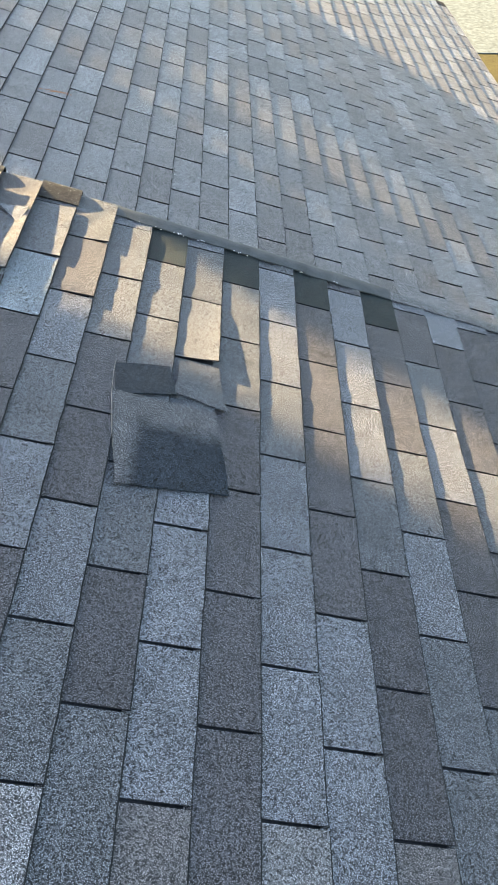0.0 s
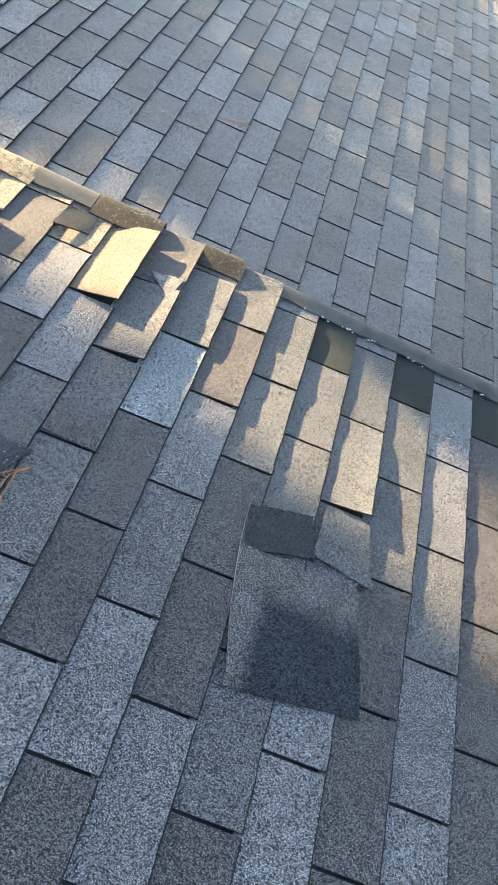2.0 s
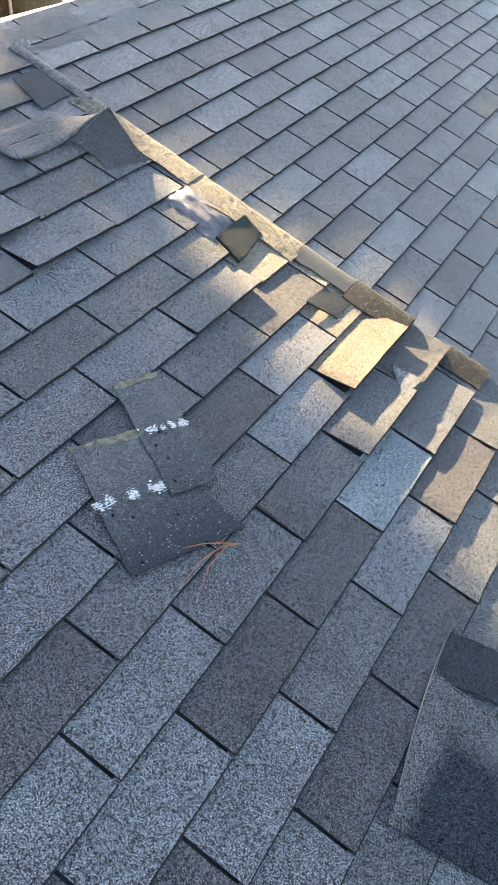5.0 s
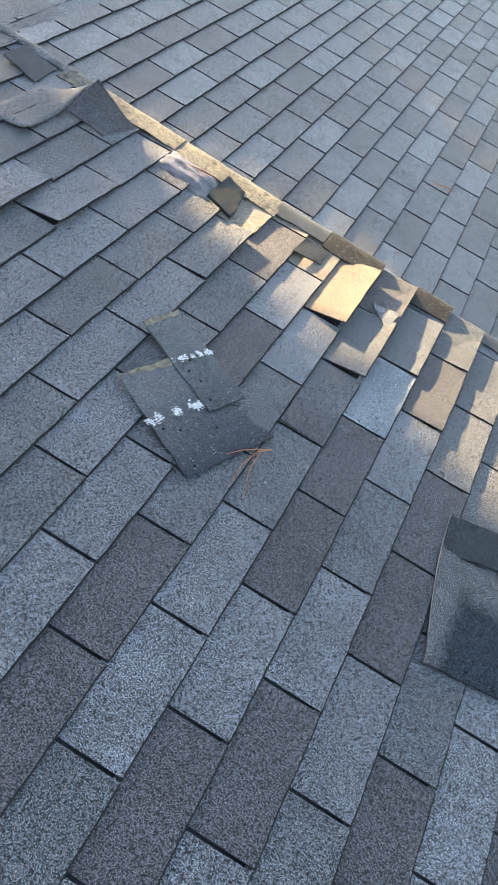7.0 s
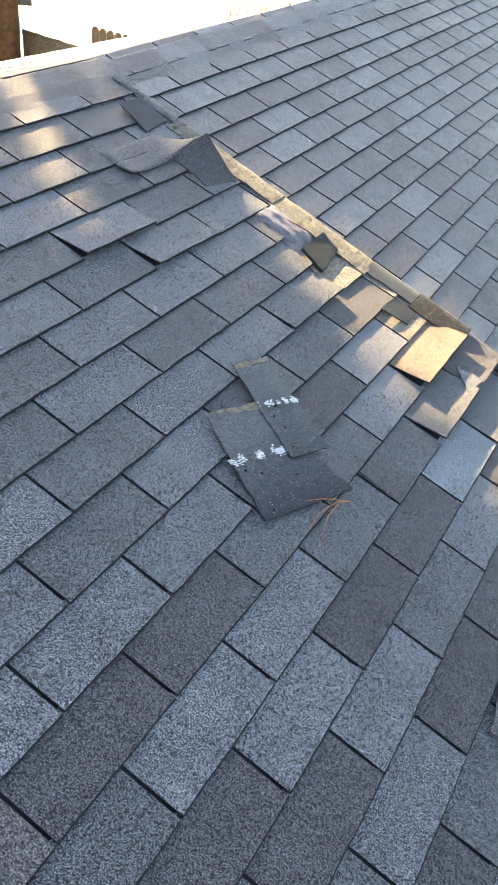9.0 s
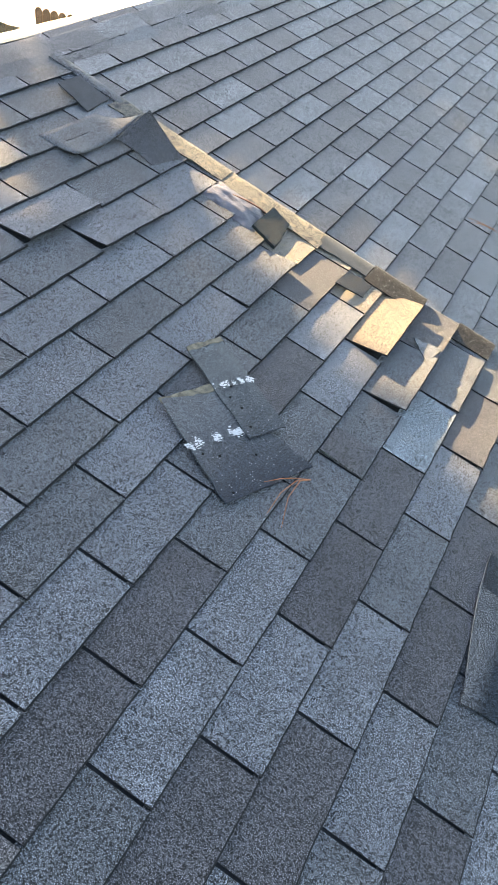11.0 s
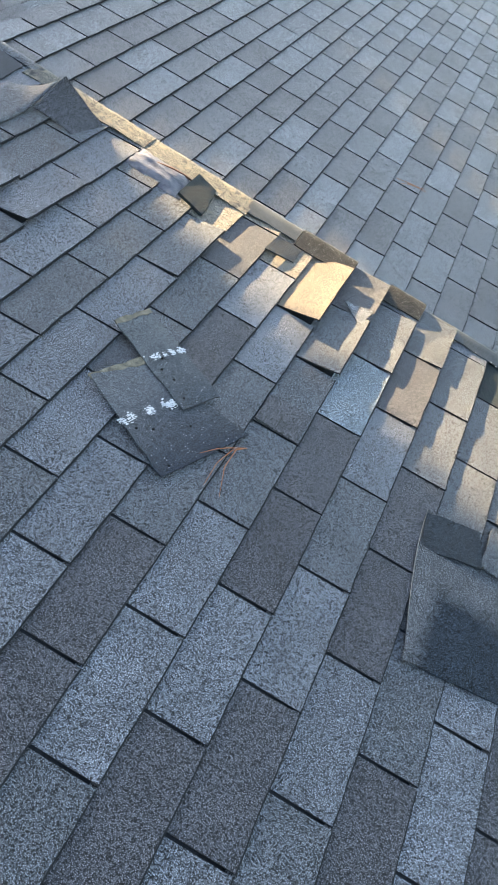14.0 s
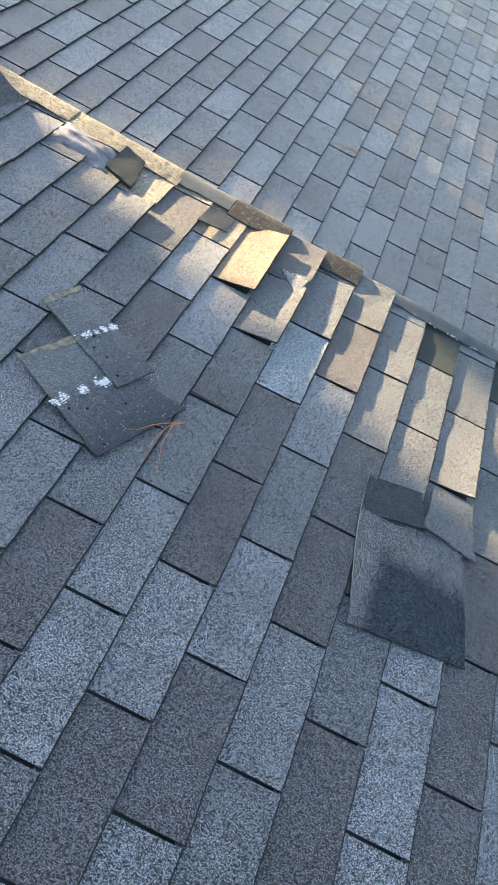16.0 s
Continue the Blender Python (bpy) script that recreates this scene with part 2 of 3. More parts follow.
def sheet(bm, rows, thick, cut=False, lip=False):
    """A closed slab from a grid of top points, each row a list of vectors. cut: the rim takes the second material; lip: the last strip too."""
    up = [[bm.verts.new(p) for p in r] for r in rows]
    dn = [[bm.verts.new(Vector(p) - Vector((0, 0, thick))) for p in r] for r in rows]
    nr, nc = len(rows), len(rows[0])
    for i in range(nr - 1):
        for j in range(nc - 1):
            top = bm.faces.new((up[i][j], up[i + 1][j], up[i + 1][j + 1], up[i][j + 1]))
            top.material_index = int(lip and i == nr - 2)
            bm.faces.new((dn[i][j], dn[i][j + 1], dn[i + 1][j + 1], dn[i + 1][j]))
    ring = [(0, j) for j in range(nc)] + [(i, nc - 1) for i in range(1, nr)] + [(nr - 1, j) for j in range(nc - 2, -1, -1)] + [(i, 0) for i in range(nr - 2, 0, -1)]
    for k, (i, j) in enumerate(ring):
        i2, j2 = ring[(k + 1) % len(ring)]
        side = bm.faces.new((up[i][j], up[i2][j2], dn[i2][j2], dn[i][j]))
        side.material_index = int(cut)


def tube(bm, pts, radii, sides=6):
    rings = []
    for k, p in enumerate(pts):
        a = Vector(pts[min(k + 1, len(pts) - 1)]) - Vector(pts[max(k - 1, 0)])
        q = a.to_track_quat("Z", "Y")
        rings.append([bm.verts.new(Vector(p) + q @ Vector((radii[k] * math.cos(2 * math.pi * s / sides), radii[k] * math.sin(2 * math.pi * s / sides), 0))) for s in range(sides)])
    for a, b in zip(rings, rings[1:]):
        for s in range(sides):
            bm.faces.new((a[s], a[(s + 1) % sides], b[(s + 1) % sides], b[s]))
    bm.faces.new(rings[0][::-1])
    bm.faces.new(rings[-1])


# ---- sizes of the roof ----
EXP, TAB, GAP = 0.1251, 0.305, 0.007     # exposure of a course, width of a tab, keyway between tabs
BUTT = 0.0058                            # height of a butt edge over the course below
RIDGE, EAVE = -1.345, 3.45
EDGE_Y, EDGE_R = 1.452, 0.05             # where the raised section starts to roll over its edge
BACK_Y, FAR_END = -3.2, 8.05

# the lower section beyond the edge: its own plane and course lines
_ax, _by, _th = -0.039, 0.0053, 0.0313
_o = Vector((0.3075, 1.9035, -0.1446 + _ax * 0.3075 + _by * 1.9035))
_ex = Vector((1, 0, _ax)).normalized()
_n = Vector((-_ax, -_by, 1)).normalized()
_ey = _n.cross(_ex)
_dx, _dy = _ex * math.cos(_th) + _ey * math.sin(_th), _ey * math.cos(_th) - _ex * math.sin(_th)
LOWER = Matrix(((_dx.x, _dy.x, _n.x, _o.x), (_dx.y, _dy.y, _n.y, _o.y), (_dx.z, _dy.z, _n.z, _o.z), (0, 0, 0, 1)))
LOW_RIDGE, LOW_EAVE, LOW_START, LOW_END = -1.74, 3.13, -0.55, 6.15


def bend(x, y, z):
    """Rolls a point over the edge of the raised section."""
    if y <= EDGE_Y:
        return Vector((x, y, z))
    arc = EDGE_R * math.pi / 2
    s = y - EDGE_Y
    if s < arc:
        a = s / EDGE_R
        return Vector((x, EDGE_Y + (EDGE_R + z) * math.sin(a), -EDGE_R + (EDGE_R + z) * math.cos(a)))
    return Vector((x, EDGE_Y + EDGE_R + z, -EDGE_R - (s - arc)))


def ground_slab(name, mat, profile, x0, x1, label):
    bm = bmesh.new()
    a = [bm.verts.new((x0, y, z)) for y, z in profile]
    b = [bm.verts.new((x1, y, z)) for y, z in profile]
    k = len(profile)
    for i in range(k):
        bm.faces.new((a[i], a[(i + 1) % k], b[(i + 1) % k], b[i]))
    bm.faces.new(a[::-1])
    bm.faces.new(b)
    bmesh.ops.recalc_face_normals(bm, faces=bm.faces)
    ob = part(name, bm, mat)
    return tagged(ob, label, "roof", kind="structure")


# raised section: deck with a rolled edge
prof = [(BACK_Y, -0.003)] + [tuple(bend(0, EDGE_Y + EDGE_R * a, -0.003))[1:] for a in (0, 0.3, 0.6, 0.9, 1.2, 1.57)] + [(EDGE_Y + EDGE_R - 0.003, -0.24), (BACK_Y, -0.24)]
roof_raised = ground_slab("roof_raised", DECK, prof, RIDGE, EAVE, "worn grey three-tab shingle roof, raised section with torn edge")
roof_raised.matrix_world = ROOF
roof_lower = ground_slab("roof_lower", DECK, [(LOW_START, -0.003), (LOW_END, -0.003), (LOW_END, -0.13), (LOW_START, -0.13)], LOW_RIDGE, LOW_EAVE, "weathered grey three-tab shingle roof, lower section")
roof_lower.matrix_world = ROOF @ LOWER


# ---- tabs ----
def tab_rows(y0, y1, rng, lift=0.0, curl=0.0, nx=2, ny=7, x0=-0.012, x1=EXP, butt=BUTT):
    """Top points of a tab that lies from y0 to y1 and from x0 to its butt at x1."""
    wob = [rng.uniform(-0.0012, 0.0012) for _ in range(ny + 1)]
    rows = []
    for i in range(nx + 1):
        r = []
        for j in range(ny + 1):
            u, w = i / nx, j / ny
            x = x0 + (x1 - x0) * u + (wob[j] if i == nx else 0)
            y = y0 + (y1 - y0) * w
            z = -0.002 + (butt + 0.002) * u + (rng.uniform(-0.0008, 0.0020) if i == nx else 0)
            z += lift * max(0.0, u) ** 1.3 * (1 - curl * w)
            r.append(Vector((x, y, z)))
        rows.append(r)
    worn = [p + Vector((0.003, 0, -0.0016)) for p in rows[-1]]
    return rows + [worn]


def tab_mesh(name, y0, y1, seed, **kw):
    bm = bmesh.new()
    sheet(bm, tab_rows(y0, y1, random.Random(seed), **kw), 0.0042, True, True)
    me = bpy.data.meshes.new(name)
    bm.to_mesh(me)
    bm.free()
    return me


def place_tab(me, mat, parent, x, y):
    if not me.materials:
        me.materials.append(mat)
        me.materials.append(ASPHALT)
    ob = new("shingle_tab", me)
    ob.parent = parent
    ob.location = (x, y, 0)
    return ob


def tab_set(mat, count, seed, gap=GAP, butt=BUTT):
    made = [tab_mesh("shingle_tab", gap / 2, TAB - gap / 2, seed + k, butt=butt) for k in range(count)]
    for me in made:
        me.materials.append(mat)
        me.materials.append(ASPHALT)
    return made


PLAIN_TABS = {"D": tab_set(DARK, 8, 0), "M": tab_set(MID, 8, 20), "L": tab_set(LIGHT, 8, 40), "S": tab_set(SHINGLE, 10, 60, 0.009, 0.0065)}
# tone of the tabs course by course on the raised section: first tab, then one letter a tab
# courses below 0 take more L, partly to stand for sky glare there
TONE = {-6: (1, "MLMM"), -5: (1.5, "MLLM"), -4: (1, "LLLM"), -3: (0.5, "LMMM"), -2: (0, "MLLM"), -1: (-0.5, "MLMMD"), 0: (-1, "LLMDM"), 1: (-1.5, "DDMML"),
        2: (-2, "MLLMMM"), 3: (-1.5, "DLDDL"), 4: (-1, "DLMLM"), 5: (-1.5, "MLDDMM"), 6: (-2, "MDMMMM"), 7: (-1.5, "LLLMMM"),
        8: (-2, "DDDDMM"), 9: (-2.5, "DLLLMLL"), 10: (-2, "LLDDDD"), 11: (-1.5, "DDMLLL"), 12: (-2, "MMLMDD"), 13: (-1.5, "MDDLM"), 14: (-1, "DDMDDL")}


def tone_of(c, n, r):
    first, row = TONE.get(c, (0, ""))
    k = int(n - first)
    # upslope tabs lean lighter, sky sheen partly worked into their tone
    return row[k] if 0 <= k < len(row) else r.choice("DMMLL" if c > 0 else "MLLLM")


def joined_tabs(name, spots, parent, label, gap=GAP, butt=BUTT):
    """The tabs too far off to pick apart, in one mesh."""
    bm = bmesh.new()
    rng = random.Random(5)
    for x, y, *width in spots:
        rows = tab_rows(gap / 2, (width[0] if width else TAB) - gap / 2, rng, nx=1, ny=1, butt=butt)
        sheet(bm, [[p + Vector((x, y, 0)) for p in r] for r in rows], 0.0042, True, True)
    ob = part(name, bm, SHINGLE_FAR, parent, label)
    ob.data.materials.append(ASPHALT)
    ob["kind"] = "stuff"
    return ob


# tabs of the raised section that differ: lifted, pale, worn
SPECIAL = {
    (1, 3.5): dict(mat=BUFF, lift=0.024, curl=-0.1, y1=1.41),
    (2, 3): dict(mat=MID, lift=0.018, curl=0.0),
    (3, 3.5): dict(mat=MID, lift=0.005),
    (3, 2.5): dict(mat=PALE),
    (0, 3): dict(mat=LIGHT),
    (4, 3): dict(mat=DARK, lift=0.006, curl=0.4),
    (-6, 2): dict(mat=LIGHT, lift=0.018, curl=0.4),
    (-5, 2.5): dict(mat=LIGHT, lift=0.016, curl=0.8),
    (7, 2.5): dict(mat=MID, lift=0.014, curl=0.9),
    (2, 4): dict(mat=DARK, lift=0.015),
    (4, 4): dict(mat=MID, lift=0.009, curl=0.2),
    (5, 3.5): dict(mat=MID, lift=0.004),
    (-2, 4): dict(mat=SANDY),
    (-3, 4.5): dict(mat=SANDY),
    (-1, 4.5): dict(mat=SANDY),
    (-2, 3): dict(mat=MID, lift=0.006, curl=-1.2),
    (0, 4): dict(mat=SANDY),
}
rng = random.Random(11)
rest = []
for c in range(-10, 28):
    off = 0.0 if c % 2 == 0 else 0.5
    for k in range(-11, 5):
        n = k + off
        y = n * TAB
        x = c * EXP
        if y > EDGE_Y - 0.05:
            continue
        s = SPECIAL.get((c, n))
        last = y + TAB > EDGE_Y - 0.045
        if s or last:
            s = s or {}
            if last and "y1" not in s:
                # bare edge tabs carry some shade in their colour
                mat = s.get("mat") or (BARE_SHADED if c >= 6 and n >= 4 and c % 2 == 0 and c < 13 else {"D": DARK, "M": MID, "L": LIGHT}[tone_of(c, n, rng)])
                me = bpy.data.meshes.new("shingle_tab")
                bm = bmesh.new()
                r2 = random.Random(c * 31 + k)
                steps = [GAP / 2, 0.35 * (EDGE_Y - y), EDGE_Y - y] + [EDGE_Y - y + EDGE_R * a for a in (0.25, 0.5, 0.8, 1.1, 1.57)] + [EDGE_Y - y + EDGE_R * 1.57 + r2.uniform(0.02, 0.06)]
                rows = []
                for i in range(3):
                    u = i / 2
                    row = []
                    for q, f, up in zip(steps, (0, 0, 0.7, 1, 0.95, 0.6, 0.2, 0, 0), (1, 1, 0.25, 0, 0, 0, 0, 0, 0)):
                        z = (0.009 * f if c in (2, 4) else 0) - 0.002 + (BUTT + 0.002) * u + s.get("lift", 0) * up * u * u + (r2.uniform(-0.0005, 0.0015) if i == 2 else 0)
                        p = bend(x - 0.012 + (EXP + 0.012) * u, y + q, z)
                        row.append(p - Vector((x, y, 0)))
                    rows.append(row)
                sheet(bm, rows, 0.004, True)
                bm.to_mesh(me)
                bm.free()
            else:
                mat = s["mat"]
                me = tab_mesh("shingle_tab", GAP / 2, s.get("y1", y + TAB - GAP / 2) - y, c * 17 + k, lift=s.get("lift", 0.0), curl=s.get("curl", 0.0), nx=4, ny=7)
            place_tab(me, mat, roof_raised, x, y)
        elif y > -0.75 and x < 1.95:
            place_tab(rng.choice(PLAIN_TABS[tone_of(c, n, rng)]), MID, roof_raised, x, y)
        elif y < BACK_Y - 0.01:
            rest.append((x, y + TAB / 2, TAB / 2))
        else:
            rest.append((x, y))
joined_tabs("shingle_field", rest, roof_raised, "grey asphalt shingle tabs")

rest = []
for c in range(-13, 26):
    off = 0.0 if c % 2 == 0 else 0.5
    for k in range(-3, 21):
        x, y = (c - 1) * EXP, (k + off) * TAB
        if x + EXP > LOW_EAVE + 0.02 or y < LOW_START - 0.2 or y + TAB > LOW_END + 0.1:
            continue
        if y < 1.75 and -13 <= c <= 14:
            place_tab(rng.choice(PLAIN_TABS["S"]), SHINGLE, roof_lower, x, y)
        else:
            rest.append((x, y))
joined_tabs("shingle_field", rest, roof_lower, "grey asphalt shingle tabs", 0.012, 0.0065)


# ---- ridge ----
def ridge_caps(name, x, y0, y1, z, parent_m, label):
    """Overlapping cap shingles bent over the ridge, on a low vent strip."""
    top = new(name)
    top.matrix_world = parent_m
    tagged(top, label, "ridge", kind="structure")
    drop = math.tan(radians(2 * PITCH))
    y = y0
    r = random.Random(3)
    while y < y1:
        bm = bmesh.new()
        rows = []
        for u in (-1, -0.55, -0.2, 0, 0.2, 0.55, 1):
            row = []
            for w in (0, 0.5, 1):
                lift = 0.009 + 0.005 * w + r.uniform(-0.001, 0.001)
                xx = u * 0.155
                zz = lift - (0.0 if xx > 0 else -xx * drop) - 0.012 * abs(u) ** 3 - 0.006 * (1 - abs(u))
                row.append(Vector((x + xx, y + w * min(0.33, y1 - y + 0.02), z + zz)))
            rows.append(row)
        sheet(bm, rows, 0.005)
        part("ridge_cap", bm, SHINGLE, top)
        y += 0.30
    return top


ridge_caps("ridge_raised", RIDGE + 0.02, BACK_Y, EDGE_Y + 0.03, 0.0, ROOF, "curved ridge cap shingles along the raised section")
ridge_caps("ridge_lower", LOW_RIDGE + 0.02, LOW_START, LOW_END, 0.0, ROOF @ LOWER, "curved ridge cap shingles along the lower section")

# back slopes and walls that close the house
ridge_w = ROOF @ Vector((RIDGE, 0, 0))
ridge_l = (ROOF @ LOWER) @ Vector((LOW_RIDGE, 0, 0))
GROUND = -3.7


def back_slope(name, top, y0, y1, label):
    bm = bmesh.new()
    reach = 5.2
    a = radians(PITCH)
    box(bm, (-reach, y0, -0.13), (0, y1, -0.003))
    ob = part(name, bm, SHINGLE_FAR)
    ob.matrix_world = Matrix.Translation((top.x, 0, top.z)) @ Matrix.Rotation(-a, 4, "Y")
    return tagged(ob, label, "roof", kind="structure")


back_slope("roof_back_raised", ridge_w, BACK_Y, EDGE_Y + EDGE_R, "grey shingle roof slope behind the ridge")
back_slope("roof_back_lower", ridge_l, EDGE_Y + 0.02, FAR_END, "grey shingle roof slope behind the lower ridge")


def wall(name, lo, hi):
    bm = bmesh.new()
    box(bm, lo, hi)
    return tagged(part(name, bm, SIDING), "painted house wall under the eaves", "wall", kind="structure")


eave_x = (ROOF @ Vector((EAVE, 0, 0))).x - 0.4
eave_z = (ROOF @ Vector((EAVE, 0, 0))).z
back_x = ridge_w.x - 4.4
wall("wall_east", (eave_x - 0.15, BACK_Y + 0.3, GROUND), (eave_x, FAR_END - 0.3, eave_z - 0.22))
wall("wall_west", (back_x, BACK_Y + 0.3, GROUND), (back_x + 0.15, FAR_END - 0.3, eave_z - 0.3))
wall("wall_north", (back_x + 0.15, FAR_END - 0.45, GROUND), (eave_x - 0.15, FAR_END - 0.3, eave_z - 0.25))
wall("wall_south", (back_x + 0.15, BACK_Y + 0.3, GROUND), (eave_x - 0.15, BACK_Y + 0.45, eave_z - 0.25))



def gable(name, y0, top):
    """The triangle of wall between the eaves and the ridge."""
    bm = bmesh.new()
    prof = [(eave_x - 0.15, eave_z - 0.25), (top.x, top.z - 0.30), (back_x + 0.15, eave_z - 0.25)]
    a = [bm.verts.new((x, y0, z)) for x, z in prof]
    b = [bm.verts.new((x, y0 + 0.15, z)) for x, z in prof]
    bm.faces.new(a)
    bm.faces.new(b[::-1])
    for i in range(3):
        bm.faces.new((a[i], a[(i + 1) % 3], b[(i + 1) % 3], b[i]))
    bmesh.ops.recalc_face_normals(bm, faces=bm.faces)
    return tagged(part(name, bm, SIDING), "painted gable wall under the roof slopes", "wall", kind="structure")


gable("wall_gable_south", BACK_Y + 0.3, ridge_w)
gable("wall_gable_north", FAR_END - 0.45, ridge_l)

# gutter-side trim of the lower section
bm = bmesh.new()
box(bm, (LOW_EAVE - 0.01, LOW_START + 0.1, -0.15), (LOW_EAVE + 0.02, LOW_END, -0.008), 0.003)
trim = tagged(part("trim_eave", bm, DARKWOOD), "dark drip edge along the eave", "trim", kind="structure")
trim.matrix_world = ROOF @ LOWER

# ---- ground ----
bm = bmesh.new()
bmesh.ops.create_grid(bm, x_segments=8, y_segments=8, size=400)
ground = tagged(part("ground", bm, GRASS), "dry olive-brown lawn around the house", "lawn", kind="structure")
ground.location = (0, 0, GROUND)


def flat(name, mat, lo, hi, label, cat, z=0.02):
    bm = bmesh.new()
    box(bm, (lo[0], lo[1], GROUND - 0.1), (hi[0], hi[1], GROUND + z))
    return tagged(part(name, bm, mat), label, cat, kind="structure")


flat("road", ROADWAY, (1.0, 14.6), (60, 22), "pale grey concrete road beyond the lawn", "road")
flat("pavement", CONCRETE, (-60, 11.5), (-4, 60), "sunlit pale concrete yard behind the house", "pavement")

# ---- trees that shade the roof ----
SIDE = ROOF.to_3x3() @ Vector((math.sin(SUN_TURN), math.cos(SUN_TURN), 0))
RISE = sun_way.cross(SIDE)
if RISE.z < 0:
    RISE = -RISE


def pine(span, reach, low, high, count, seed, label, leaf=0.30, skew=0.0, open_at=None, gappy=None):
    """A pine whose crown spans that much across the light, at that distance towards the sun."""
    r = random.Random(seed)
    mid = 0.5 * (span[0] + span[1])
    half = 0.5 * (span[1] - span[0])
    base = sun_way * reach + SIDE * mid
    foot = Vector((base.x, base.y, GROUND))
    tree = new("pine_tree")
    tree.location = foot
    tagged(tree, label, "tree", "pines behind the house")
    top = base.z + high
    bm = bmesh.new()
    pts = [(0, 0, -0.1), (0.05, 0.03, (top - GROUND) * 0.4), (-0.04, 0.05, (top - GROUND) * 0.75), (0, 0, top - GROUND + 0.4)]
    tube(bm, pts, [0.24, 0.19, 0.11, 0.02], 10)
    for k in range(26):
        z = (base.z + low - GROUND) + (high - low) * k / 26
        ang = r.uniform(0, 6.28)
        ln = half * r.uniform(0.6, 0.95)
        tube(bm, [(0, 0, z - 0.3), (ln * 0.5 * math.cos(ang), ln * 0.5 * math.sin(ang), z - 0.05), (ln * math.cos(ang), ln * math.sin(ang), z)], [0.05, 0.03, 0.01], 5)
    smooth(part("trunk", bm, BARK, tree))
    bm = bmesh.new()
    for k in range(count):
        a = r.uniform(-1, 1)
        h = r.uniform(low, high)
        d = r.uniform(-1, 1) * math.sqrt(max(0.05, 1 - a * a)) * half * 0.7
        jag = 0.06 * math.sin(h * 9 + seed) + 0.03 * math.sin(h * 31)
        if open_at and open_at[0] < mid + a * half < open_at[1] and open_at[2] < h < open_at[3] and r.random() < 0.88:
            continue
        if gappy is not None and noise.noise(Vector(((mid + a * half) * 1.3, h * 5.0, seed * 7.3))) > gappy:
            continue
        p = SIDE * (skew * max(h, 0.0) + a * (half - 0.5 * leaf * 0.55 + jag)) + RISE * h + sun_way * d + base - foot
        q = Euler((r.uniform(0, 6.28), r.uniform(0, 6.28), r.uniform(0, 6.28))).to_matrix()
        w, l = leaf * r.uniform(0.25, 0.5), leaf * r.uniform(0.35, 0.55)
        vs = [bm.verts.new(p + q @ Vector(v)) for v in ((-w * 0.3, -l, 0), (w * 0.4, -l * 0.8, 0.02), (w, 0.1 * l, -0.03), (0.1 * w, l, 0.02), (-w, 0.2 * l, 0.03))]
        bm.faces.new(vs)
    part("crown", bm, LEAF, tree)
    return tree


pine((-2.6, 0.93), 13.0, -1.1, 1.4, 5200, 1, "tall dense pine tree behind the house", skew=1.4, open_at=(-0.3, 0.85, -0.34, -0.08))
pine((1.64, 2.75), 13.5, -1.1, 1.4, 1500, 2, "slender pine tree behind the house")
pine((0.5, 3.2), 17.0, -2.2, -0.30, 1600, 4, "shorter bushy pine tree behind the house", gappy=0.04)
pine((2.8, 5.7), 30.0, -1.6, 2.0, 2000, 3, "broad open pine tree behind the house", gappy=0.05)


# ---- rolled edge strip ----
def edge_piece(x0, x1, y0, mat, seed, label, rise=0.0072, over=0.05, hump=0.0):
    """A strip of cap shingle bent over the edge of the raised section."""
    r = random.Random(seed)
    n = max(3, int((x1 - x0) / 0.035))
    bm = bmesh.new()
    rows = []
    for i in range(n + 1):
        x = x0 + (x1 - x0) * i / n
        a0 = y0 + r.uniform(-0.004, 0.004)
        row = []
        for q, f in ((a0, 0), (EDGE_Y - 0.012, 0.7), (EDGE_Y + 0.008, 1), (EDGE_Y + 0.022, 0.95), (EDGE_Y + 0.04, 0.6), (EDGE_Y + 0.0785, 0.1), (EDGE_Y + 0.0785 + over, 0)):
            row.append(bend(x, q, rise + hump * f + 0.0015 * i / n + r.uniform(-0.0012, 0.0012)))
        rows.append(row)
    sheet(bm, rows, 0.004)
    ob = smooth(part("edge_cap", bm, mat, roof_raised, label))
    ob.data.set_sharp_from_angle(angle=radians(48))
    return ob


RIM = darkened("speckled dark rim", [(0, (0.010, 0.010, 0.010)), (1, (0.014, 0.013, 0.012))], (0, 1), 1.44, 1.47, (0.9, 0.85, 0.8), spec=0.25)
LICHEN = granules("lichen-yellowed rim", [(0, (0.060, 0.056, 0.046)), (1, (0.072, 0.066, 0.054))], moss=0.16, loss=0.22)
for k, (x0, x1, y0, mat) in enumerate([(-1.22, -0.93, 1.43, MID), (-0.945, -0.50, 1.388, LICHEN), (-0.505, -0.12, 1.378, LICHEN),
                                       (-0.13, 0.052, 1.40, BITUMEN), (0.055, 0.25, 1.385, RIM), (0.376, 0.504, 1.39, RIM)]):
    edge_piece(x0, x1, y0, mat, 40 + k, {RIM: "dark speckled rolled cap shingle", LICHEN: "lichen-yellowed rolled cap shingle"}.get(mat, ""), hump=0.016 if mat is RIM else 0.008 if mat is BITUMEN else 0.005)
edge_piece(0.626, 1.30, 1.415, BITUMEN, 60, "dark bare strip along the edge", hump=0.006)
edge_piece(1.29, 1.62, 1.41, BITUMEN, 61, "dark bare strip along the edge", hump=0.006)
for k, (x0, x1) in enumerate([(1.61, 1.95), (1.94, 2.3), (2.29, 2.62), (2.61, 2.95), (2.94, 3.3)]):
    edge_piece(x0, x1, 1.415, MID, 63 + k, "granular rolled cap shingle")


